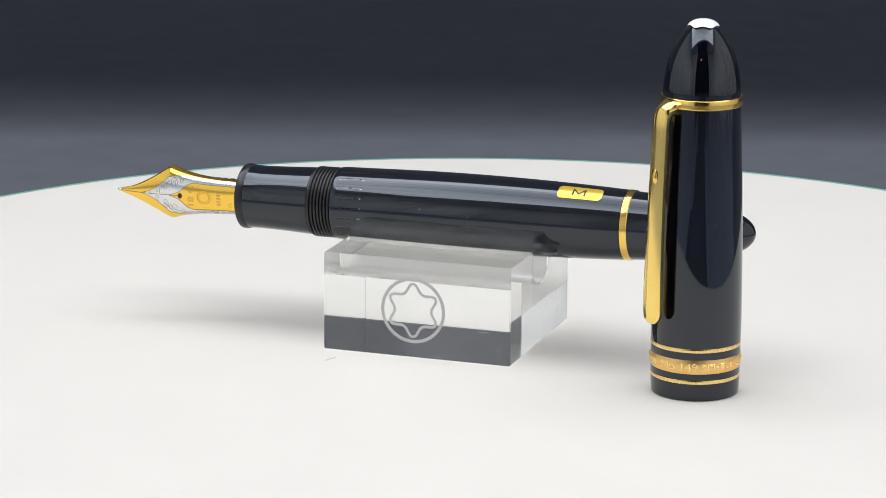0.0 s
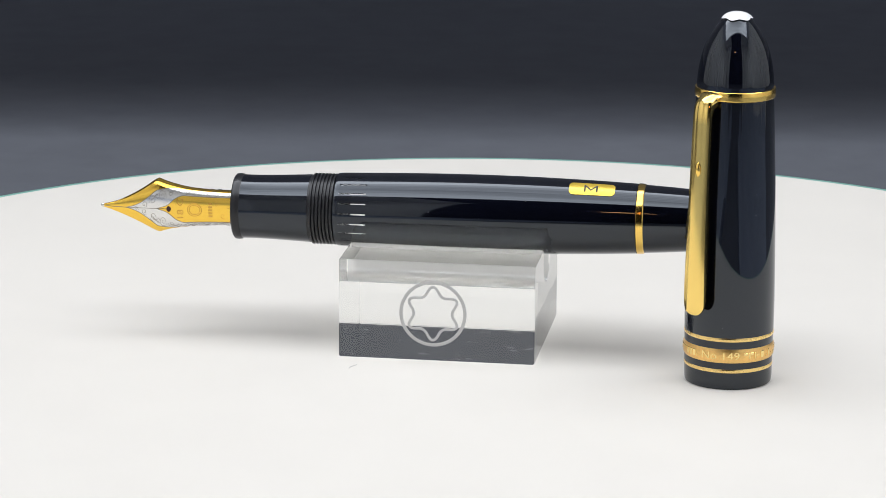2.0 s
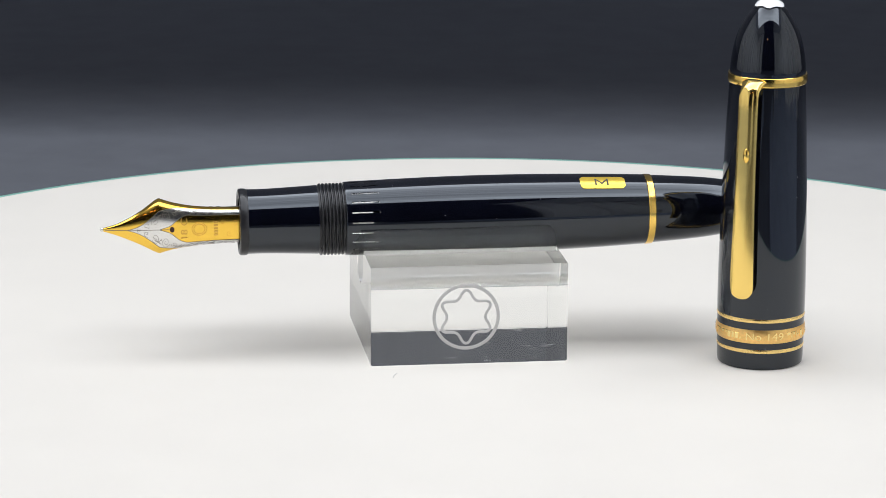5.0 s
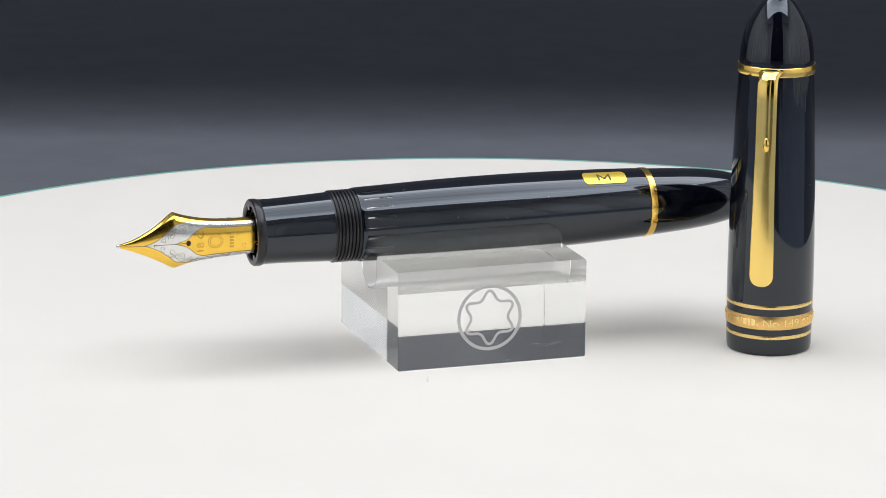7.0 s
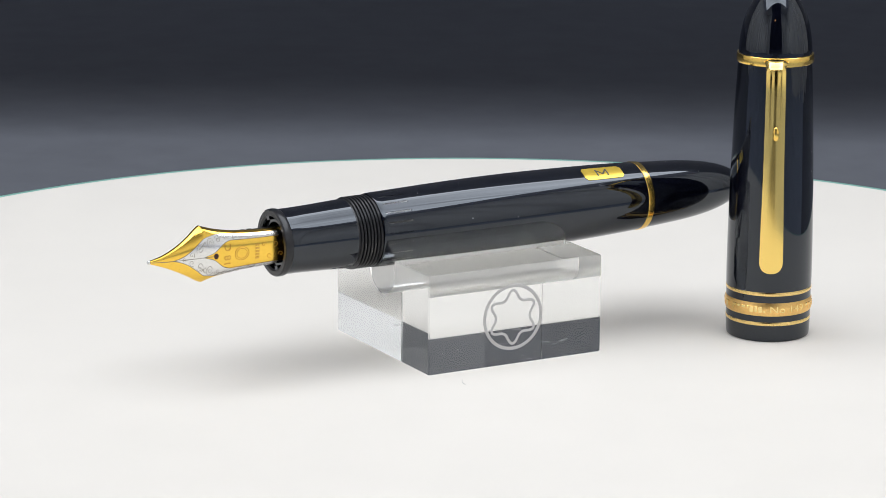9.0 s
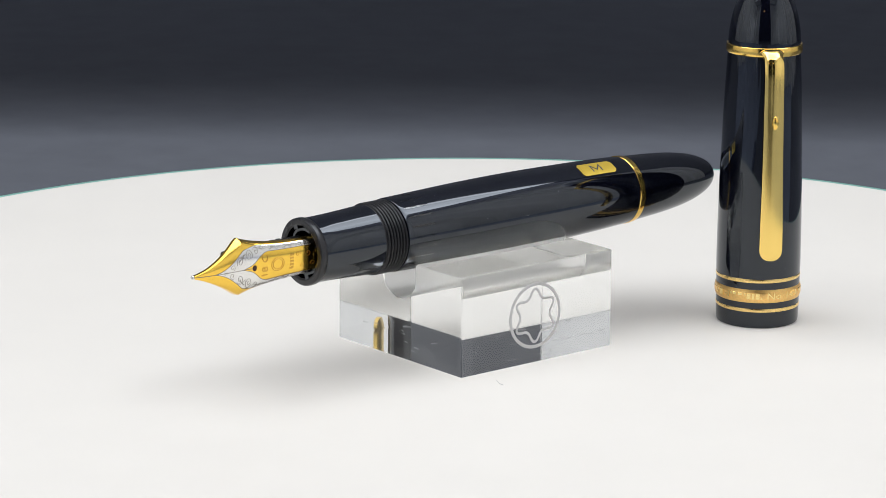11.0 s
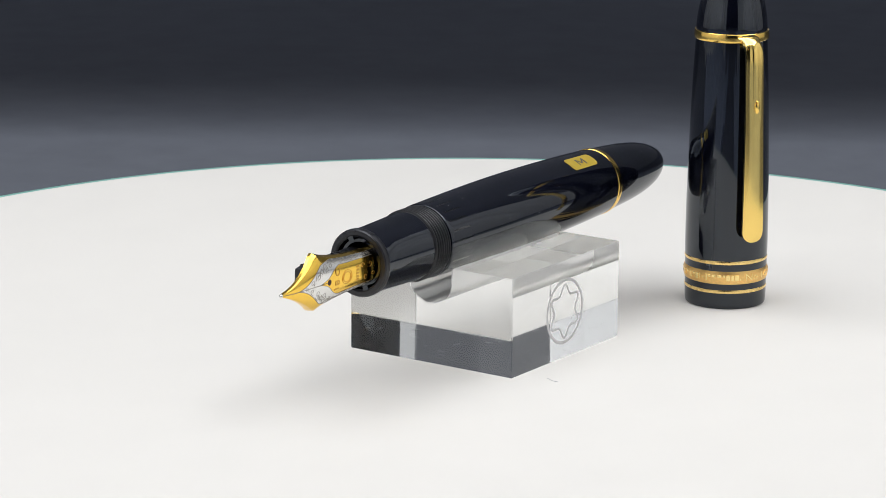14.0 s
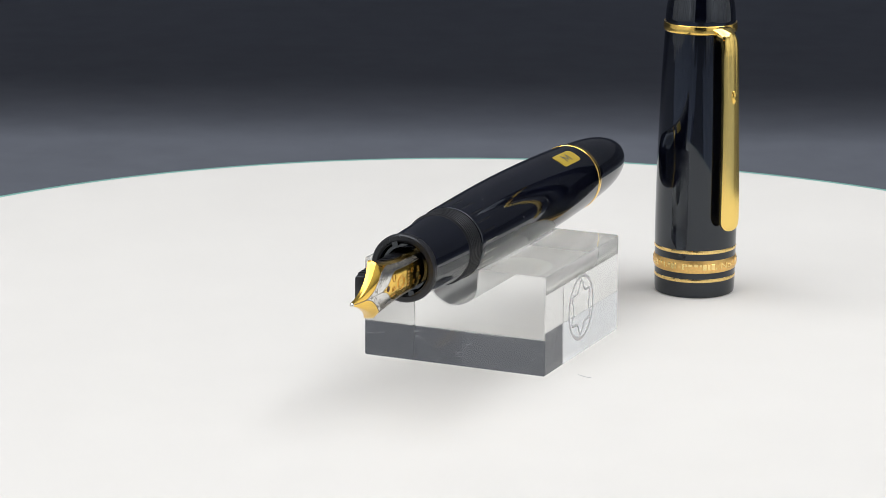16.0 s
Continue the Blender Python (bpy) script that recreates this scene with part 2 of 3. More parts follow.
# ---- the setting ----
def build_setting():
    # one sheet of dark paper: flat under the turntable, rising behind it
    floor_z, reach = -15.0, 760.0
    rows = []
    path = [(-6000, floor_z), (-1200, floor_z), (-600, floor_z), (0, floor_z), (400, floor_z), (reach, floor_z)]
    for k in range(1, 17):
        a = math.pi / 2 * k / 16
        path.append((reach + 420 * math.sin(a), floor_z + 420 * (1 - math.cos(a))))
    path += [(reach + 420, 800), (reach + 420, 1500)]
    for y, z in path:
        rows.append([(x, y, z) for x in (-6000, -900, -450, 0, 450, 900, 6000)])
    bm = loft(rows, False, False)
    ob = part("backdrop", bm, SWEEP)
    tagged(ob, "dark grey paper sweep rising behind the turntable", "backdrop", kind="structure")

    def slab(name, x0, x1, y0, y1, z0, z1, mat, label, category):
        bm = bmesh.new()
        bmesh.ops.create_cube(bm, size=1)
        for v in bm.verts:
            v.co = ((x0 + x1) / 2 + v.co.x * (x1 - x0), (y0 + y1) / 2 + v.co.y * (y1 - y0), (z0 + z1) / 2 + v.co.z * (z1 - z0))
        bmesh.ops.bevel(bm, geom=bm.edges, offset=2, segments=2, affect="EDGES")
        o = part(name, bm, mat)
        return tagged(o, label, category, kind="structure")

    # cloth sides of the photo tent, hanging in loose folds, open in front
    def curtain(name, a, b, z0, z1, mat, label, seed, depth=30.0):
        rng = random.Random(seed)
        waves = [(rng.uniform(0.35, 1.0), rng.uniform(38, 130), rng.uniform(0, 6.3)) for _ in range(4)]
        a, b = Vector((a[0], a[1], 0)), Vector((b[0], b[1], 0))
        along = (b - a).normalized()
        out = Vector((-along.y, along.x, 0))
        n = max(int((b - a).length / 9), 4)
        front = []
        for i in range(n + 1):
            d = (b - a).length * i / n
            w = sum(k * math.sin(2 * math.pi * d / l + f) for k, l, f in waves) * depth / 2.6
            front.append(a + along * d + out * w)
        rows = []
        for z in np.linspace(z0, z1, 9):
            lean = 1.0 - 0.35 * (z - z0) / (z1 - z0)
            mid = [(f + (a + along * (f - a).dot(along) - f) * (1 - lean)) for f in front]
            rows.append([m + Vector((0, 0, z)) for m in mid])
        o = part(name, loft(rows, False, False), mat)
        return tagged(o, label, "wall", kind="structure")

    curtain("wall_west", (-500, -580), (-500, 226), -14, 555, TENT, "white cloth side of the photo tent", 1)
    curtain("wall_east", (500, 226), (500, -580), -14, 555, TENT, "white cloth side of the photo tent", 2)
    curtain("wall_front_west", (-500, -590), (-212, -590), -14, 555, TENT, "white cloth front flap of the photo tent", 3, 46.0)
    curtain("wall_front_east", (206, -590), (500, -590), -14, 555, TENT, "white cloth front flap of the photo tent", 4, 46.0)
    # loose pale cloth on the floor before the turntable, in two lengths with a gap between
    def floor_cloth(name, x0, x1, seed):
        rng = random.Random(seed)
        waves = [(rng.uniform(0.4, 1.0), rng.uniform(35, 120), rng.uniform(0, 6.3), rng.uniform(-0.5, 0.5)) for _ in range(5)]
        rows = []
        for y in np.linspace(-570, -10, 36):
            top = []
            for x in np.linspace(x0, x1, 60):
                h = sum(k * math.sin(2 * math.pi * (x + sl * y) / l + f) for k, l, f, sl in waves) * 2.6
                r = math.hypot(x, y)
                top.append((x, y, -8.5 + max(h, -5.6) * min(max((r - 156) / 60, 0), 1) - (4.0 if r < 160 else 0)))
            rows.append(top + [(q[0], q[1], -14.6) for q in reversed(top)])
        o = part(name, loft(rows, True, True), CLOTH)
        return tagged(o, "pale grey cloth on the floor before the turntable", "cloth", kind="structure")

    floor_cloth("floor_cloth_west", -490, -62, 5)
    floor_cloth("floor_cloth_east", 96, 490, 6)
    # unseen screen added behind the camera; keeps the world light out of reflections
    slab("dark_screen_south", -1500, 1500, -1660, -1640, -14, 2500, DARK_SCREEN, "unseen dark screen added behind the camera to darken reflections", "wall")
    slab("ceiling_west", -505, -200, -600, -348, 556, 560, TENT, "white cloth roof edge of the photo tent", "ceiling")
    slab("ceiling_east", 194, 505, -600, -348, 556, 560, TENT, "white cloth roof edge of the photo tent", "ceiling")
    # unseen dark sheet added to block the roof light from the paper further back
    slab("light_block_back", -500, 500, 236, 246, 52, 600, BLACKOUT, "unseen dark grey sheet added to shade the paper behind the turntable", "wall")


# ---- turntable ----
def build_turntable():
    t = thing("turntable", "round white turntable with a smooth gloss top", "turntable")
    r = 151.4
    bm = lathe([(-3.0, 0), (-3.0, r - 1.9), (0, r - 1.9), (0, r - 30), (0, 0)], 256)
    part("plate", bm, WHITE_DISC, t)
    bm = lathe([(-3.0, r - 1.9), (-2.6, r - 0.4), (-1.8, r), (-0.9, r), (-0.3, r - 0.25), (0, r - 0.7), (0, r - 1.9)], 256, closed=True)
    part("rim", bm, RIM, t, "thin pale green edge")
    bm = lathe([(-15.0, 0), (-15.0, 120), (-14, 121), (-4.0, 121), (-3.2, 120), (-3.2, 0)], 96)
    part("base", bm, RESIN_MATT, t, "black turntable base")
    return t


# ---- pen stand ----
STAND_L, STAND_W, STAND_H = 35.9, 35.5, 18.36


def build_stand():
    t = thing("pen_stand", "clear acrylic block pen stand with a rounded groove and etched emblem", "stand")
    hl, hw, h = STAND_L / 2, STAND_W / 2, STAND_H
    outline = [(-hw, 0.06), (hw, 0.06), (hw, h), (4.55, h), (4.42, 14.9)]
    for y, z in ((4.2, 13.75), (3.65, 12.85), (2.6, 12.1), (1.0, 11.38)):
        outline.append((y, z))
    outline += [(-y, z) for y, z in reversed(outline[3:])]
    outline.append((-hw, h))
    rows = [[(x, y, z) for y, z in outline] for x in (-hl, hl)]
    bm = loft(rows, True, True)
    bmesh.ops.recalc_face_normals(bm, faces=bm.faces)
    edges = [e for e in bm.edges if len(e.link_faces) == 2 and e.calc_face_angle(0) > radians(50)]
    bmesh.ops.bevel(bm, geom=edges, offset=0.16, segments=2, affect="EDGES")
    block = part("block", bm, ACRYLIC, t)
    block.visible_shadow = False
    block.data.materials.append(ACRYLIC_MILLED)
    for f in block.data.polygons:
        c = f.center / MM
        if abs(c.y) < 4.65 and 11 < c.z < STAND_H - 0.05 and abs(c.x) < hl - 0.3:
            f.material_index = 1
        elif max(abs(k) for k in f.normal) < 0.97:
            f.material_index = 1
    # etched emblem on the front face
    cx, cz, n = -0.64, 8.87, Vector((0, -1, 0))
    face = -hw - 0.02
    pts = [(cx + 5.85 * math.cos(a), face, cz + 5.85 * math.sin(a)) for a in np.linspace(0, 2 * math.pi, 72, endpoint=False)]
    part("etched_ring", ribbon(pts, [n] * len(pts), 0.62, 0.02, True), FROST, t, "frosted grey ring")
    pts = []
    for a in np.linspace(0, 2 * math.pi, 144, endpoint=False):
        r = 4.15 + 0.72 * math.cos(6 * (a - math.pi / 2)) + 0.10 * math.cos(12 * (a - math.pi / 2))
        pts.append((cx + r * math.cos(a), face, cz + r * math.sin(a)))
    part("etched_star", ribbon(pts, [n] * len(pts), 0.5, 0.02, True), FROST, t, "frosted grey rounded star outline")
    # scuffs on the underside
    rng, bars = random.Random(3), []
    for k in range(44):
        x, y, a = rng.uniform(-16.5, 16.5), rng.uniform(-16.5, 16.5), rng.gauss(0.05, 0.25) + (math.pi / 2 if k % 3 == 0 else 0)
        ln = rng.uniform(0.3, 2.4) if k < 22 else rng.uniform(0.08, 0.3)
        pts = [(x + ln * f * math.cos(a), y + ln * f * math.sin(a), 0.13) for f in (-0.5, -0.2, 0.1, 0.5)]
        bars.append(ribbon(pts, [Vector((0, 0, 1))] * 4, rng.uniform(0.015, 0.04), 0.02))
    part("scuff_marks", merge(bars), SCUFF, t, "pale scuffs on the underside")
    return t


# ---- cap ----
CAP_BODY = [(0.0, 7.35), (0.12, 7.62), (0.5, 7.75), (2.0, 7.84), (8.4, 7.92), (12, 7.97), (18, 7.93), (24, 7.83), (33, 7.62), (43, 7.27), (48, 7.03), (51.9, 6.83)]
CAP_DOME = [(53.0, 6.79), (54.43, 6.76), (56.33, 6.57), (58.9, 6.07), (61.08, 5.33), (62.8, 4.44), (64.41, 3.34), (65.55, 2.29), (66.22, 1.32), (66.5, 0.56), (66.55, 0.0)]


def radius_at(profile, z):
    for (z0, r0), (z1, r1) in zip(profile, profile[1:]):
        if z <= z1:
            return r0 + (r1 - r0) * (z - z0) / (z1 - z0)
    return profile[-1][1]


def band(z, half, r, crown=0.12):
    """A closed gold ring of rounded section."""
    return lathe([(z - half, r - 0.5), (z - half, r - 0.03), (z - half * 0.7, r + crown * 0.7), (z, r + crown),
                  (z + half * 0.7, r + crown * 0.7), (z + half, r - 0.03), (z + half, r - 0.5)], 120, closed=True)


NUMBER_AT = radians(360 - 115)


def build_cap():
    t = thing("upright_cap", "upright glossy black pen cap with gold clip and bands", "pen cap")
    prof = smooth_profile(CAP_BODY, 5)
    inner = [(51.9, 6.0), (40, 6.3), (4, 6.9), (0.0, 7.0)]
    part("cap_tube", lathe(prof + inner, 128, closed=True), RESIN, t)
    part("dome", lathe([(51.0, 5.5), (51.0, 6.3), (52.9, 6.5)] + smooth_profile(CAP_DOME, 6), 128), RESIN, t)
    part("clip_ring", lathe([(51.75, 6.2), (51.75, 7.02), (51.85, 7.12), (52.1, 7.16), (52.6, 7.15), (53.1, 7.11), (53.35, 7.06), (53.42, 6.98), (53.42, 6.2)], 120, closed=True), GOLD, t)
    part("thin_band", band(9.2, 0.40, 7.92, 0.08), GOLD_SOFT, t)
    part("thin_band", band(3.5, 0.40, 7.84, 0.08), GOLD_SOFT, t)
    wide = part("wide_band", band(6.3, 1.32, 7.90, 0.22), GOLD_GROUND, t, "wide gold band with worn raised lettering bars")
    bars, rng, a = [], random.Random(4), 0.0
    while a < 2 * math.pi - 0.1:
        w = rng.choice((0.03, 0.04, 0.06, 0.09))
        if rng.random() < 0.94 and abs(a + w / 2 - NUMBER_AT) > 0.55:
            z0, z1 = rng.choice(((5.65, 6.9), (5.65, 6.9), (5.65, 6.2), (6.3, 6.9), (6.1, 6.4)))
            r0, r1 = 8.04, 8.165
            row = []
            for b in (a, a + w):
                c, s = math.cos(b), math.sin(b)
                row.append([(r0 * c, r0 * s, z0), (r1 * c, r1 * s, z0 + 0.08), (r1 * c, r1 * s, z1 - 0.08), (r0 * c, r0 * s, z1)])
            bars.append(loft(row, True, True))
        a += w + rng.choice((0.02, 0.03, 0.03, 0.05, 0.07))
    part("lettering_bars", merge(bars), GOLD_RELIEF, wide, "raised gold lettering bars")
    bm = letters("No 149", 1.85, 0.06)
    for v in bm.verts:
        b, r = NUMBER_AT + v.co.x * 1.25 / 8.1, 8.10 + v.co.z
        v.co = (r * math.cos(b), r * math.sin(b), 6.27 + v.co.y)
    part("raised_number", bm, GOLD_RELIEF, wide, "raised gold characters No 149")
    # white rounded star on the crown
    rows = []
    for k in range(9):
        f = k / 8
        row = []
        for i in range(96):
            a = 2 * math.pi * i / 96
            edge = 2.68 + 0.13 * math.cos(6 * a + 0.5)
            r = max(edge * f, 0.001)
            z = 66.55 - 0.052 * r ** 2 - 0.0295 * r ** 3 + 0.10 - (0.14 if k == 8 else 0)
            row.append((r * math.cos(a), r * math.sin(a), z))
        rows.append(row)
    part("crown_star", loft(rows, True, True), ENAMEL, t, "white rounded star inlay")
    # clip
    az = radians(-140.7)
    out = Vector((math.cos(az), math.sin(az), 0))
    side = Vector((-math.sin(az), math.cos(az), 0))
    table_out = [(13.85, 10.75), (14.6, 11.1), (16, 11.25), (19, 11.28), (26, 11.15), (36, 10.85), (45, 10.50), (49.2, 10.30), (50.9, 10.05), (52.0, 9.55), (52.75, 8.65), (53.2, 7.7), (53.36, 6.9)]
    table_half = [(16.2, 2.16), (20, 2.13), (28, 1.97), (38, 1.86), (48, 1.80), (52.0, 1.78), (52.7, 1.84), (53.36, 2.3)]
    zs = [13.85, 13.87, 13.92, 14.0, 14.12, 14.3, 14.55, 14.85, 15.2, 15.6, 16.1, 17, 18, 20, 23, 26, 29, 32, 35, 38, 41, 44, 46, 48, 49, 50, 50.6, 51.0, 51.4, 51.7, 52.0, 52.25, 52.5, 52.7, 52.87, 53.0, 53.12, 53.22, 53.3, 53.36]
    rows = []
    for z in zs:
        ro, hw = lerp_table(table_out, z), lerp_table(table_half, z)
        if z < 16.05:
            hw = 2.16 * (1 - ((16.05 - z) / 2.205) ** 2.2) ** (1 / 2.2)
        thick = 1.5 if z < 50 else min(1.5 + 0.5 * (z - 50) ** 2, ro - 6.2)
        if z < 16:
            thick = 1.0 + 0.5 * (z - 13.85) / 2.15
        groove = 0.09 * max(min((z - 38) / 3, 1), 0) * max(min((53 - z) / 2, 1), 0)
        turn = max(min((z - 50.5) / 2, 1), 0)
        row = []
        n = 28
        for i in range(n + 1):
            v = -1 + 2 * i / n
            lift = -0.58 * abs(v) ** 2.1 * min((z - 13.8) / 1.5, 1) - groove * math.exp(-((abs(v) - 0.42) / 0.17) ** 2)
            row.append(out * (ro + lift) + side * (hw * v) + Vector((0, 0, z - 0.5 * turn * abs(v) ** 4)))
        for i in range(n, -1, -4):
            v = -1 + 2 * i / n
            row.append(out * (ro - thick + 0.15 * v * v) + side * (hw * v * 0.94) + Vector((0, 0, z)))
        rows.append(row)
    clip = part("clip", loft(rows, True, True), GOLD_CLIP, t, "polished gold clip with fine grooves", sharp=50)
    # one small raised bump on the clip, and dust on the tube
    for z, dv in ((40.1, 0.2),):
        bm = bmesh.new()
        bmesh.ops.create_icosphere(bm, subdivisions=2, radius=0.7)
        for v in bm.verts:
            p = v.co.copy()
            v.co = out * (10.66 + p.x * 0.6) + side * (p.y * 0.85 + dv) + Vector((0, 0, z + p.z * 1.9))
        part("clip_bump", bm, GOLD, clip)
    rng = random.Random(12)
    for k in range(5):
        bm = bmesh.new()
        bmesh.ops.create_icosphere(bm, subdivisions=1, radius=rng.uniform(0.03, 0.07))
        z, a = rng.uniform(11, 48), rng.uniform(-2.9, -0.4)
        r = radius_at(CAP_BODY, z)
        bmesh.ops.translate(bm, verts=bm.verts, vec=(r * math.cos(a), r * math.sin(a), z))
        part("dust_speck", bm, DUST, t, "pale dust speck")
    return t


# ---- pen; its axis is local X, from the open end of the section to the tail ----
NIB_HALF = [(-25.0, 0.16), (-22.4, 0.98), (-19.8, 2.15), (-17.2, 3.60), (-15.4, 4.76), (-14.75, 5.10), (-14.5, 5.18), (-14.25, 5.10), (-13.4, 4.80), (-11.5, 4.28), (-8, 3.70), (-4, 3.40), (0, 3.28), (5, 3.2)]
NIB_RISE = [(-25.0, 2.50), (-20, 2.80), (-15, 2.95), (-8, 3.15), (5, 3.25)]
NIB_BEND = [(-25.0, 14), (-20, 27), (-17, 39), (-14.5, 50), (-11, 56), (5, 58)]
NIB_EDGE = [(-25.0, 40), (-20, 62), (-15, 75), (5, 78)]   # slope of the narrow chamfer along the edges
NIB_CREASE, NIB_CURVE = 0.84, 2.0
NIB_DROP, NIB_ROLL = -0.10, radians(4)


def nib_slope(v, bend, edge):
    """Angle of the cross-section: flat along the slit, rolling over towards the edges, then a chamfer."""
    return radians(edge) if v > NIB_CREASE + 1e-6 else radians(bend) * (v / NIB_CREASE) ** NIB_CURVE


@lru_cache(maxsize=None)
def nib_section(bend, edge):
    """Running sums of the cross-section's width and depth along its half."""
    wide, deep, n = [0.0], [0.0], 100
    for k in range(n):
        a = nib_slope((k + 0.5) / n, bend, edge)
        wide.append(wide[-1] + math.cos(a) / n)
        deep.append(deep[-1] + math.sin(a) / n)
    return wide, deep


def rolled(x, y, z):
    return Vector((x, y * math.cos(NIB_ROLL) - z * math.sin(NIB_ROLL), z * math.cos(NIB_ROLL) + y * math.sin(NIB_ROLL)))


def nib_point(s, v, lift=0.0):
    w, rise = lerp_table(NIB_HALF, s), lerp_table(NIB_RISE, s)
    wide, deep = nib_section(round(lerp_table(NIB_BEND, s), 3), round(lerp_table(NIB_EDGE, s), 3))
    f = min(abs(v), 1.0) * 100
    k = min(int(f), 99)
    size = w / wide[-1]
    across = size * (wide[k] + (wide[k + 1] - wide[k]) * (f - k))
    back = size * (deep[k] + (deep[k + 1] - deep[k]) * (f - k))
    drop = NIB_DROP * min(max((4 - s) / 14, 0), 1) * min((s + 27) / 8, 1)
    turn = min((s + 27) / 5, 1)
    flat = Vector((s, back - rise, math.copysign(across, -v)))
    return flat.lerp(rolled(*flat), turn) + Vector((0, 0, drop)) + nib_normal(s, v) * lift


def nib_normal(s, v):
    phi = math.copysign(nib_slope(min(abs(v), 1.0), lerp_table(NIB_BEND, s), lerp_table(NIB_EDGE, s)), v)
    return rolled(0, -math.cos(phi), -math.sin(phi))


def nib_sheet(s_list, v0, v1, lift, thick, n=24):
    rows = []
    for s in s_list:
        a, b = v0(s), v1(s)
        vs = [a + (b - a) * i / n for i in range(n + 1)]
        rows.append([nib_point(s, v, lift) for v in vs] + [nib_point(s, v, lift) + Vector((0, thick, 0)) for v in reversed(vs)])
    return loft(rows, True, True)


def spiral(s0, v0, size, turns, sign, start=0.0):
    pts, nor = [], []
    for k in range(40):
        f = k / 39
        a = start + sign * turns * 2 * math.pi * f
        r = size * (1 - 0.85 * f)
        s, v = s0 + r * math.cos(a), v0 + r * math.sin(a) / 3.9
        pts.append(nib_point(s, max(min(v, 0.97), -0.97), 0.05))
        nor.append(nib_normal(s, v))
    return ribbon(pts, nor, 0.075, 0.012)


BARREL = [(19.4, 6.61), (19.9, 6.78), (24, 6.88), (32, 7.08), (40, 7.2), (48, 7.2), (56, 7.09), (64, 6.88), (70, 6.66), (75.2, 6.42)]
TAIL = [(76.6, 6.26), (80, 6.06), (85, 5.7), (89, 5.24), (92.5, 4.59), (95.2, 3.79), (97.2, 2.84), (98.4, 1.79), (98.95, 0.8), (99.1, 0.0)]


WINDOW_0, WINDOW_1, WINDOWS = 20.4, 25.5, 22


def build_pen():
    t = thing("fountain_pen", "uncapped glossy black fountain pen with a two-tone gold nib", "pen")
    outer_line = smooth_profile(BARREL, 6)
    front = [(WINDOW_0, radius_at(outer_line, WINDOW_0)), (WINDOW_0, 6.2), (19.4, 5.8)]
    part("barrel_collar", lathe([q for q in outer_line if q[0] < WINDOW_0] + front, 128, "X", True), RESIN, t)
    rest = [(WINDOW_1, 6.2), (WINDOW_1, radius_at(outer_line, WINDOW_1))] + [q for q in outer_line if q[0] > WINDOW_1]
    part("barrel", lathe(rest + [(75.2, 5.0), (30.0, 5.6)], 128, "X", True), RESIN, t)
    part("piston_knob", lathe([(76.6, 0)] + smooth_profile(TAIL, 7), 128, "X"), RESIN, t, "rounded glossy black turning knob")
    part("barrel_ring", lathe([(75.2, 5.4), (75.2, 6.34), (75.35, 6.50), (75.9, 6.49), (76.45, 6.44), (76.6, 6.26), (76.6, 5.4)], 120, "X", True), GOLD, t)
    # section, thread and the lip round its open end
    part("section", lathe([(1.6, 4.9)] + smooth_profile([(1.6, 5.93), (4, 5.91), (8, 6.03), (12, 6.21), (14.4, 6.32)], 5) + [(14.4, 4.9)], 128, "X", True), RESIN, t, "glossy black grip section")
    lip = [(0.25, 4.75), (0.0, 5.1), (0.0, 5.86), (0.22, 6.09), (0.8, 6.15), (1.3, 6.08), (1.6, 5.93), (1.6, 4.8), (7.0, 4.55), (7.0, 0.0)]
    part("section_lip", lathe(lip, 128, "X"), RESIN_MATT, t, "dull black rim of the open section")
    prof = [(14.4, 5.6), (14.4, 6.24)]
    for k in range(7):
        x = 14.75 + 0.66 * k
        prof += [(x, 6.25), (x + 0.12, 6.58), (x + 0.28, 6.62), (x + 0.42, 6.56), (x + 0.55, 6.25)]
    prof += [(19.4, 6.3), (19.4, 5.6)]
    part("screw_thread", lathe(prof, 128, "X", True), RESIN_MATT, t, "dull black screw thread")
    # collar inside the section, with slots
    part("inner_collar", lathe([(0.9, 3.75), (0.9, 4.3), (7.0, 4.4), (7.0, 3.6)], 64, "X", True), RESIN, t)
    part("inner_sleeve", lathe([(0.35, 4.78), (0.35, 4.70), (6.9, 4.48), (6.9, 4.60)], 96, "X", True), RESIN, t, "glossy black inside of the section")
    for k in range(4):
        a = radians(45 + 90 * k + 25)
        rows = []
        for x in (0.12, 2.2):
            rows.append([(x, r * math.cos(a + b), r * math.sin(a + b)) for r, b in ((4.2, -0.13), (5.05, -0.11), (5.05, 0.11), (4.2, 0.13))])
        part("collar_key", loft(rows), RESIN, t, smooth=False)
    # feed below the nib
    rows = []
    for s, hw, top, low in [(-16.6, 2.7, 0.4, -1.15), (-16.5, 2.8, 0.5, -1.25), (-14.5, 2.9, 0.7, -1.75), (-10, 2.8, 0.9, -2.4), (-5, 2.7, 1.1, -2.9), (0, 2.7, 1.2, -3.1), (5, 2.7, 1.2, -3.1)]:
        row = []
        for k in range(16):
            a = math.pi * k / 15
            row.append((s, -(top - (top - low) * max(math.sin(a), 0) ** 0.2), hw * math.copysign(abs(math.cos(a)) ** 0.25, math.cos(a)) - 0.2))
        rows.append(row)
    feed = part("feed", loft(rows), RESIN_MATT, t, "ridged black ink feed under the nib", sharp=50)
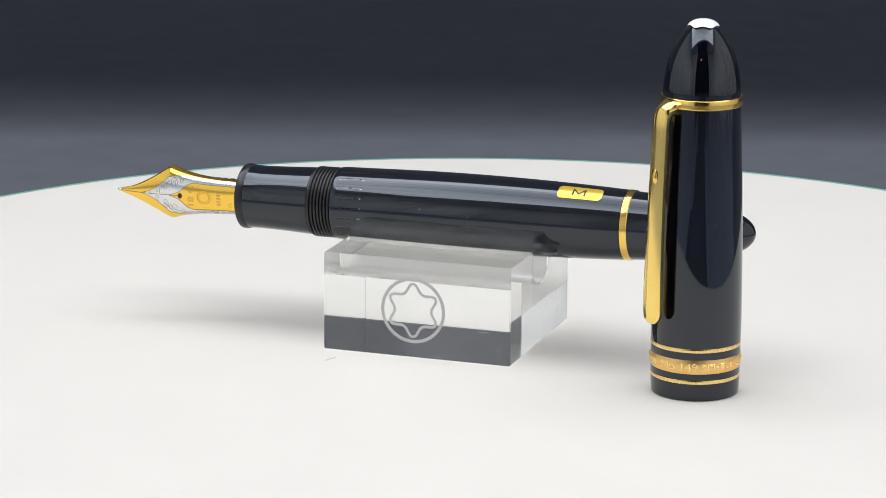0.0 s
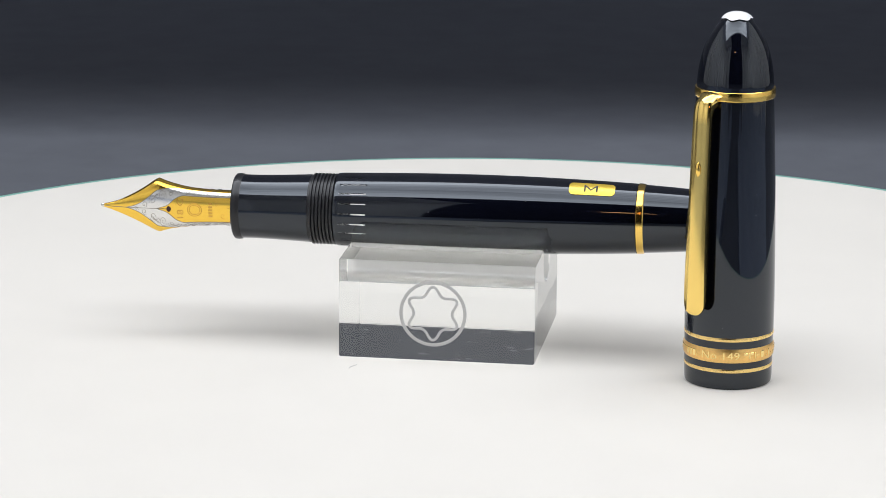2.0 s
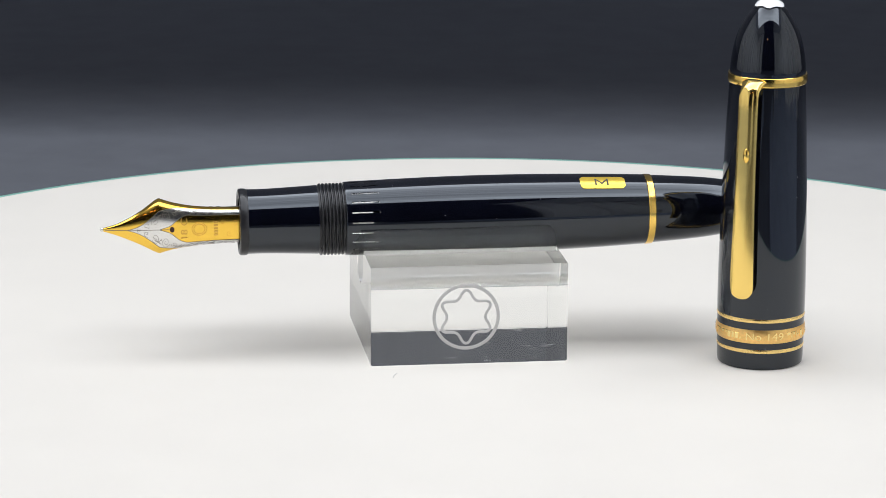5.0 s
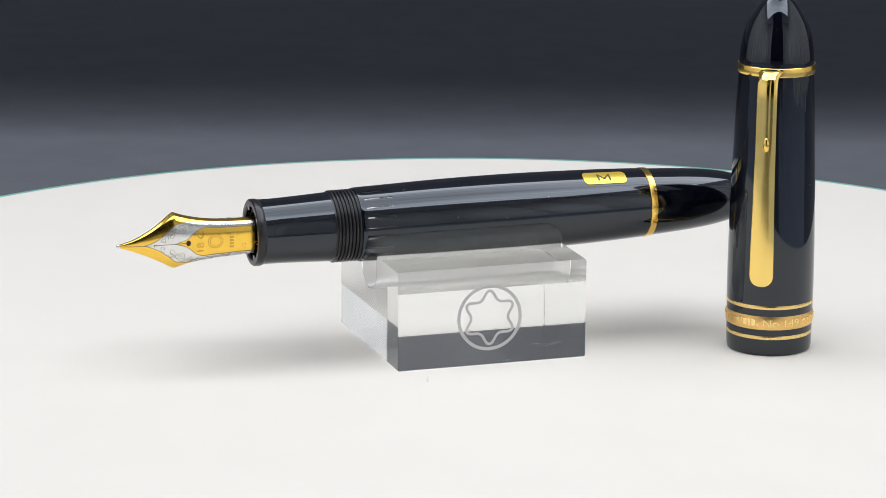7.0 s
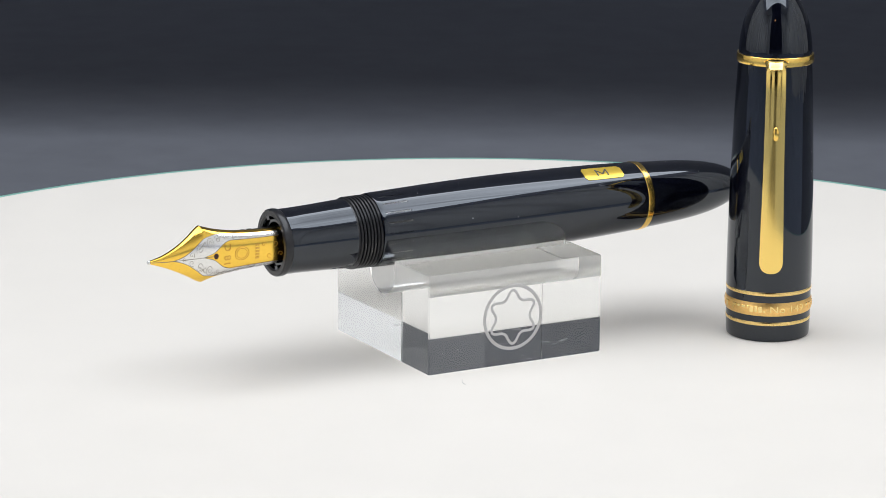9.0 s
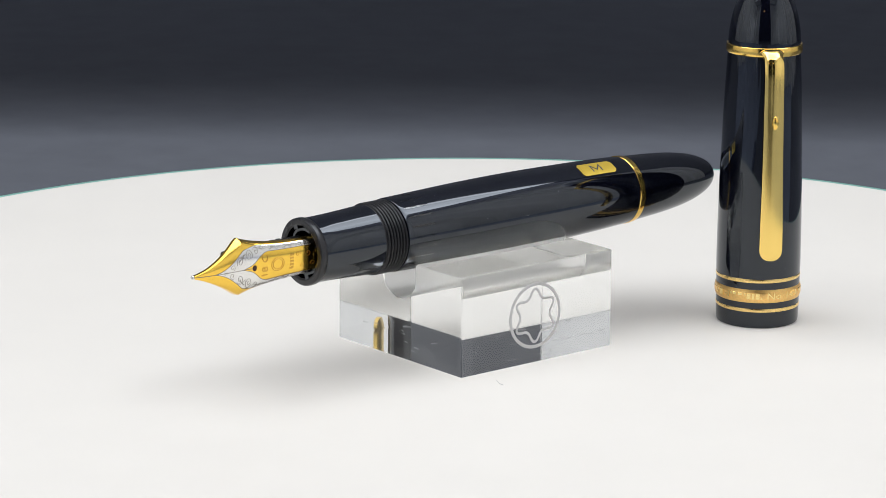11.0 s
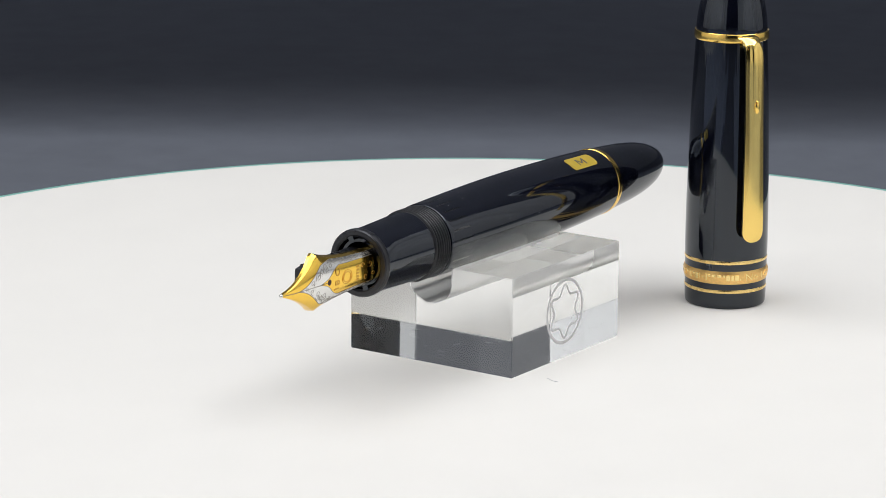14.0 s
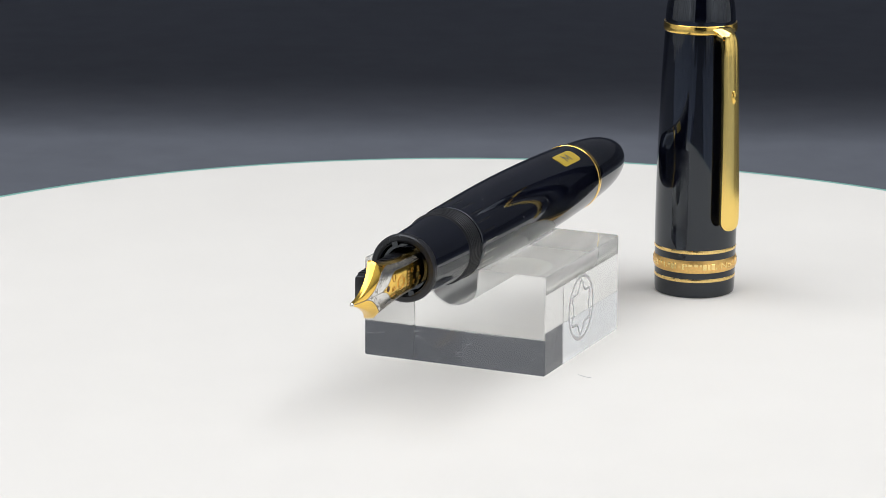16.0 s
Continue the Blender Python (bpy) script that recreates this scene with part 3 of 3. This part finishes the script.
    for k in range(9):
        s = -14.6 + 1.35 * k
        row = []
        for dx in (0, 0.6):
            w = 2.55 - 0.02 * k
            row.append([(s + dx, (1.55 + 0.12 * k) * max(math.sin(math.pi * i / 13), 0) ** 0.2 + 0.1, w * 1.2 * math.copysign(abs(math.cos(math.pi * i / 13)) ** 0.25, math.cos(math.pi * i / 13)) - 0.2) for i in range(14)])
        part("fin", loft(row), RESIN_MATT, feed, smooth=False)
    # nib
    ss = [-25 + 0.25 * i for i in range(8)] + [-23 + 0.5 * i for i in range(55)]
    nib = part("nib", nib_sheet(ss, lambda s: -1, lambda s: 1, 0, 0.60, 50), NIB_GOLD, t, "gold nib with a rhodium-plated chevron and engraving", sharp=13)
    bm = bmesh.new()
    bmesh.ops.create_uvsphere(bm, u_segments=20, v_segments=12, radius=0.37)
    bmesh.ops.translate(bm, verts=bm.verts, vec=(-24.95, -2.30, -0.09))
    part("writing_tip", bm, RHODIUM, nib, "silver writing tip")

    def outer(s):
        return lerp_table([(-20.5, 0.0), (-18.3, 0.20), (-16.5, 0.38), (-15.0, 0.51), (-13.3, 0.64), (-11.9, 0.74), (-11.0, 0.78), (-8.0, 0.81), (5, 0.82)], s)

    def inner(s):
        return lerp_table([(-14.6, 0.0), (-12.7, 0.11), (-10.6, 0.44), (-9.2, 0.55), (5, 0.60)], s)

    bands = [-20.4 + 0.3 * i for i in range(76)]
    for sign in (1, -1):
        bm = nib_sheet(bands, lambda s: sign * (inner(s) if s > -14.6 else 0.0), lambda s: sign * max(outer(s), 0.01 + (inner(s) if s > -14.6 else 0)), 0.03, 0.06, 10)
        part("rhodium_inlay", bm, RHODIUM, nib, "silver rhodium-plated chevron")
    lines = []
    for sign in (1, -1):
        for fn, a, b in ((outer, -20.4, -11.1), (inner, -14.5, 0.0)):
            pts = [a + (b - a) * i / 40 for i in range(41)]
            lines.append(ribbon([nib_point(s, sign * fn(s), 0.05) for s in pts], [nib_normal(s, sign * fn(s)) for s in pts], 0.09, 0.012))
        lines.append(spiral(-13.4, sign * 0.42, 0.75, 1.7, sign, 0.5))
        lines.append(spiral(-15.3, sign * 0.28, 0.70, 1.5, -sign, 2.6))
        lines.append(spiral(-16.9, sign * 0.16, 0.55, 1.2, sign, 1.0))
        lines.append(spiral(-11.9, sign * 0.56, 0.55, 1.4, -sign, 3.4))
        lines.append(spiral(-14.4, sign * 0.40, 0.40, 1.0, -sign, 0.2))
        lines.append(spiral(-18.4, sign * 0.08, 0.35, 0.8, -sign, 0.2))
        for k in range(8):
            lines.append(spiral(-10.6 + 1.35 * k, sign * 0.73, 0.42, 1.3, sign if k % 2 else -sign, 1.0 * k))
            lines.append(spiral(-10.0 + 1.35 * k, sign * 0.67, 0.34, 1.0, -sign if k % 2 else sign, 2.0 * k))
        for s0, v0 in ((-14.9, 0.36), (-11.2, 0.66), (-8.2, 0.70), (-5.2, 0.72)):
            for lean in (1, -1):
                q = [(s0 + 0.75 * f, sign * (v0 + 0.085 * lean * f + 0.02 * math.sin(3 * f))) for f in (-1, -0.6, -0.2, 0.2, 0.6, 1)]
                lines.append(ribbon([nib_point(a, b, 0.05) for a, b in q], [nib_normal(a, b) for a, b in q], 0.07, 0.012))
    part("engraving", merge(lines), ENGRAVED, nib, "engraved scroll lines")
    pts = [-24.4 + 0.3 * i for i in range(40)]
    part("slit", ribbon([nib_point(s, 0, 0.05) for s in pts], [nib_normal(s, 0) for s in pts], 0.10, 0.015), ENGRAVED, nib)
    # the hole is a flat dark brown disc laid on the nib
    bm = bmesh.new()
    ring = [bm.verts.new(nib_point(-12.25 + 0.42 * math.cos(a), 0.42 * math.sin(a) / 4.4, 0.055)) for a in np.linspace(0, 2 * math.pi, 20, endpoint=False)]
    low = [bm.verts.new(v.co + Vector((0, 0.06, 0))) for v in ring]
    bm.faces.new(ring)
    bm.faces.new(low)
    for i in range(20):
        bm.faces.new((ring[i], ring[(i + 1) % 20], low[(i + 1) % 20], low[i]))
    part("breather_hole", bm, HOLE, nib, "dark round breather hole")
    # engraved marks on the gold field, read with the tip upwards
    for text, s0, size in (("18 C", -10.0, 1.75),):
        bm = letters(text, size, 0.02)
        for v in bm.verts:
            s, lat = s0 - v.co.y, -v.co.x
            v.co = nib_point(s, lat * 1.25 / 5.0, 0.05 + v.co.z)
        part("nib_mark", bm, GOLD_CUT, nib, "engraved digits")
    lines = []
    for r in (1.35, 1.0):
        pts = np.linspace(0, 2 * math.pi, 32, endpoint=False)
        q = [(-7.3 + r * math.cos(a), r * math.sin(a) / 5.0) for a in pts]
        lines.append(ribbon([nib_point(s, v, 0.05) for s, v in q], [nib_normal(s, v) for s, v in q], 0.12, 0.015, True))
    for k in range(5):
        v0 = -0.28 + 0.14 * k
        q = [(-4.3, v0 - 0.04), (-4.3, v0 + 0.04)]
        lines.append(ribbon([nib_point(a, b, 0.05) for a, b in q], [nib_normal(a, b) for a, b in q], 0.8, 0.012))
    for k in range(4):
        lines.append(spiral(-3.0 + 1.1 * k, 0.25 if k % 2 else -0.25, 0.55, 1.0, 1 if k % 2 else -1, k))
    part("engraving", merge(lines), GOLD_CUT, nib, "engraved crest lines")
    # ink windows: a black ring cut by clear slots, through which the light behind shows
    pitch, half = 2 * math.pi / WINDOWS, 0.024
    for k in range(WINDOWS):
        a0 = math.pi - radians(13.8) + pitch * (k + 0.5)
        arc = [a0 + half + (pitch - 2 * half) * i / 8 for i in range(9)]
        rows = []
        for s in (WINDOW_0, 22.0, 23.6, WINDOW_1):
            r = radius_at(outer_line, s)
            rows.append([(s, r * math.cos(a), r * math.sin(a)) for a in arc] + [(s, (r - 0.22) * math.cos(a), (r - 0.22) * math.sin(a)) for a in reversed(arc)])
        part("window_bar", loft(rows), RESIN, t, sharp=50)
        rows = []
        for s in (WINDOW_0, WINDOW_1):
            r = radius_at(outer_line, s)
            rows.append([(s, (r + d) * math.cos(a0 + b), (r + d) * math.sin(a0 + b)) for b, d in ((-half, -0.12), (half, -0.12), (half, -0.03), (-half, -0.03))])
        pane = part("ink_window", loft(rows), CLEAR, t, "clear ink window slot", smooth=False)
        pane.visible_shadow = False
    # sticker
    roll = radians(27)
    s_mid, ln, half_arc = 67.0, 4.2, 0.24

    def on_barrel(x, arc, lift):
        r = radius_at(BARREL, x) + lift
        a = roll + arc
        return Vector((x, -r * math.sin(a), r * math.cos(a)))

    rows = []
    for i in range(21):
        u = -1 + 2 * i / 20
        e = max(abs(u) - 0.80, 0) / 0.20
        k = half_arc * (0.62 + 0.38 * math.sqrt(max(1 - e * e, 0)))
        row = [on_barrel(s_mid + ln * u, k * (-1 + 2 * j / 10), 0.09) for j in range(11)]
        row += [on_barrel(s_mid + ln * u, k * (1 - 2 * j / 10), 0.0) for j in range(11)]
        rows.append(row)
    stick = part("size_sticker", loft(rows), STICKER, t, "yellow foil nib-size sticker")
    strokes = []
    for line in (((-1.1, -0.8), (-1.1, 0.8)), ((-1.1, 0.8), (0, -0.45)), ((0, -0.45), (1.1, 0.8)), ((1.1, 0.8), (1.1, -0.8))):
        (x0, y0), (x1, y1) = line
        q = [(x0 + (x1 - x0) * f, y0 + (y1 - y0) * f) for f in (-0.06, 0.25, 0.5, 0.75, 1.06)]
        pts = [on_barrel(s_mid + x - 0.2, -y / 6.9, 0.10) for x, y in q]
        strokes.append(ribbon(pts, [Vector((0, p.y, p.z)).normalized() for p in pts], 0.32, 0.02))
    bm = merge(strokes)
    part("sticker_letter", bm, INK, stick, "black letter M")
    rng = random.Random(8)
    for k in range(10):
        bm = bmesh.new()
        bmesh.ops.create_icosphere(bm, subdivisions=1, radius=rng.uniform(0.04, 0.085))
        x, a = rng.uniform(22, 95), rng.uniform(-0.2, 2.2)
        r = radius_at(BARREL, x) if x < 75 else radius_at(TAIL, x)
        bmesh.ops.translate(bm, verts=bm.verts, vec=(x, -r * math.sin(a), r * math.cos(a)))
        part("dust_speck", bm, DUST, t, "pale dust speck")
    return t


def build_room_lamp():
    """A small warm lamp far behind, seen only as a glint in the black resin."""
    t = thing("table_lamp", "small warm lamp glowing in the dim room", "lamp")
    part("base", lathe([(0, 0), (0, 60), (6, 62), (14, 55), (18, 10), (18, 0)], 40), RESIN_MATT, t)
    part("pole", lathe([(18, 6), (900, 6), (905, 9), (925, 9), (925, 0)], 24), RESIN_MATT, t)
    bm = bmesh.new()
    bmesh.ops.create_uvsphere(bm, u_segments=24, v_segments=16, radius=30)
    for v in bm.verts:
        v.co = (v.co.x * 2.0, v.co.y * 0.9, v.co.z * 0.9 + 958)
    part("bulb", bm, BULB, t, "glowing warm bulb")
    t.matrix_world = pose(-0.20, -1.56, -0.015)
    return t


def build_hair():
    pts = [(-1.5 + 0.375 * k, 0.22 * math.sin(k * 0.55), 0.03) for k in range(9)]
    bm = ribbon(pts, [Vector((0, 0, 1))] * 9, 0.07, 0.05)
    ob = part("hair", bm, HAIR)
    return tagged(ob, "short grey hair lying on the white turntable", "hair")


build_setting()
turntable = build_turntable()
stand = build_stand()
cap = build_cap()
pen = build_pen()
hair = build_hair()
build_room_lamp()


# ---- motion of the turntable and all that stands on it ----
def carried_round(ob, base):
    rows = [(0.25 * k, pose(0, 0, 0, 0, 0, SPIN * 0.25 * k) @ base) for k in range(65)]
    walk(ob, rows)


def motions():
    carried_round(turntable, pose(0, 0, 0))
    carried_round(stand, pose(-0.00715, -0.00190, 0.0, 0, 0, -18.08))
    carried_round(cap, pose(0.03705, -0.03770, 0.0))
    carried_round(pen, pose(-0.04556, 0.01063, 0.02323, 0, -0.60, -18.55))
    carried_round(hair, pose(-0.02825, -0.02030, 0.0, 0, 0, 58))


motions()
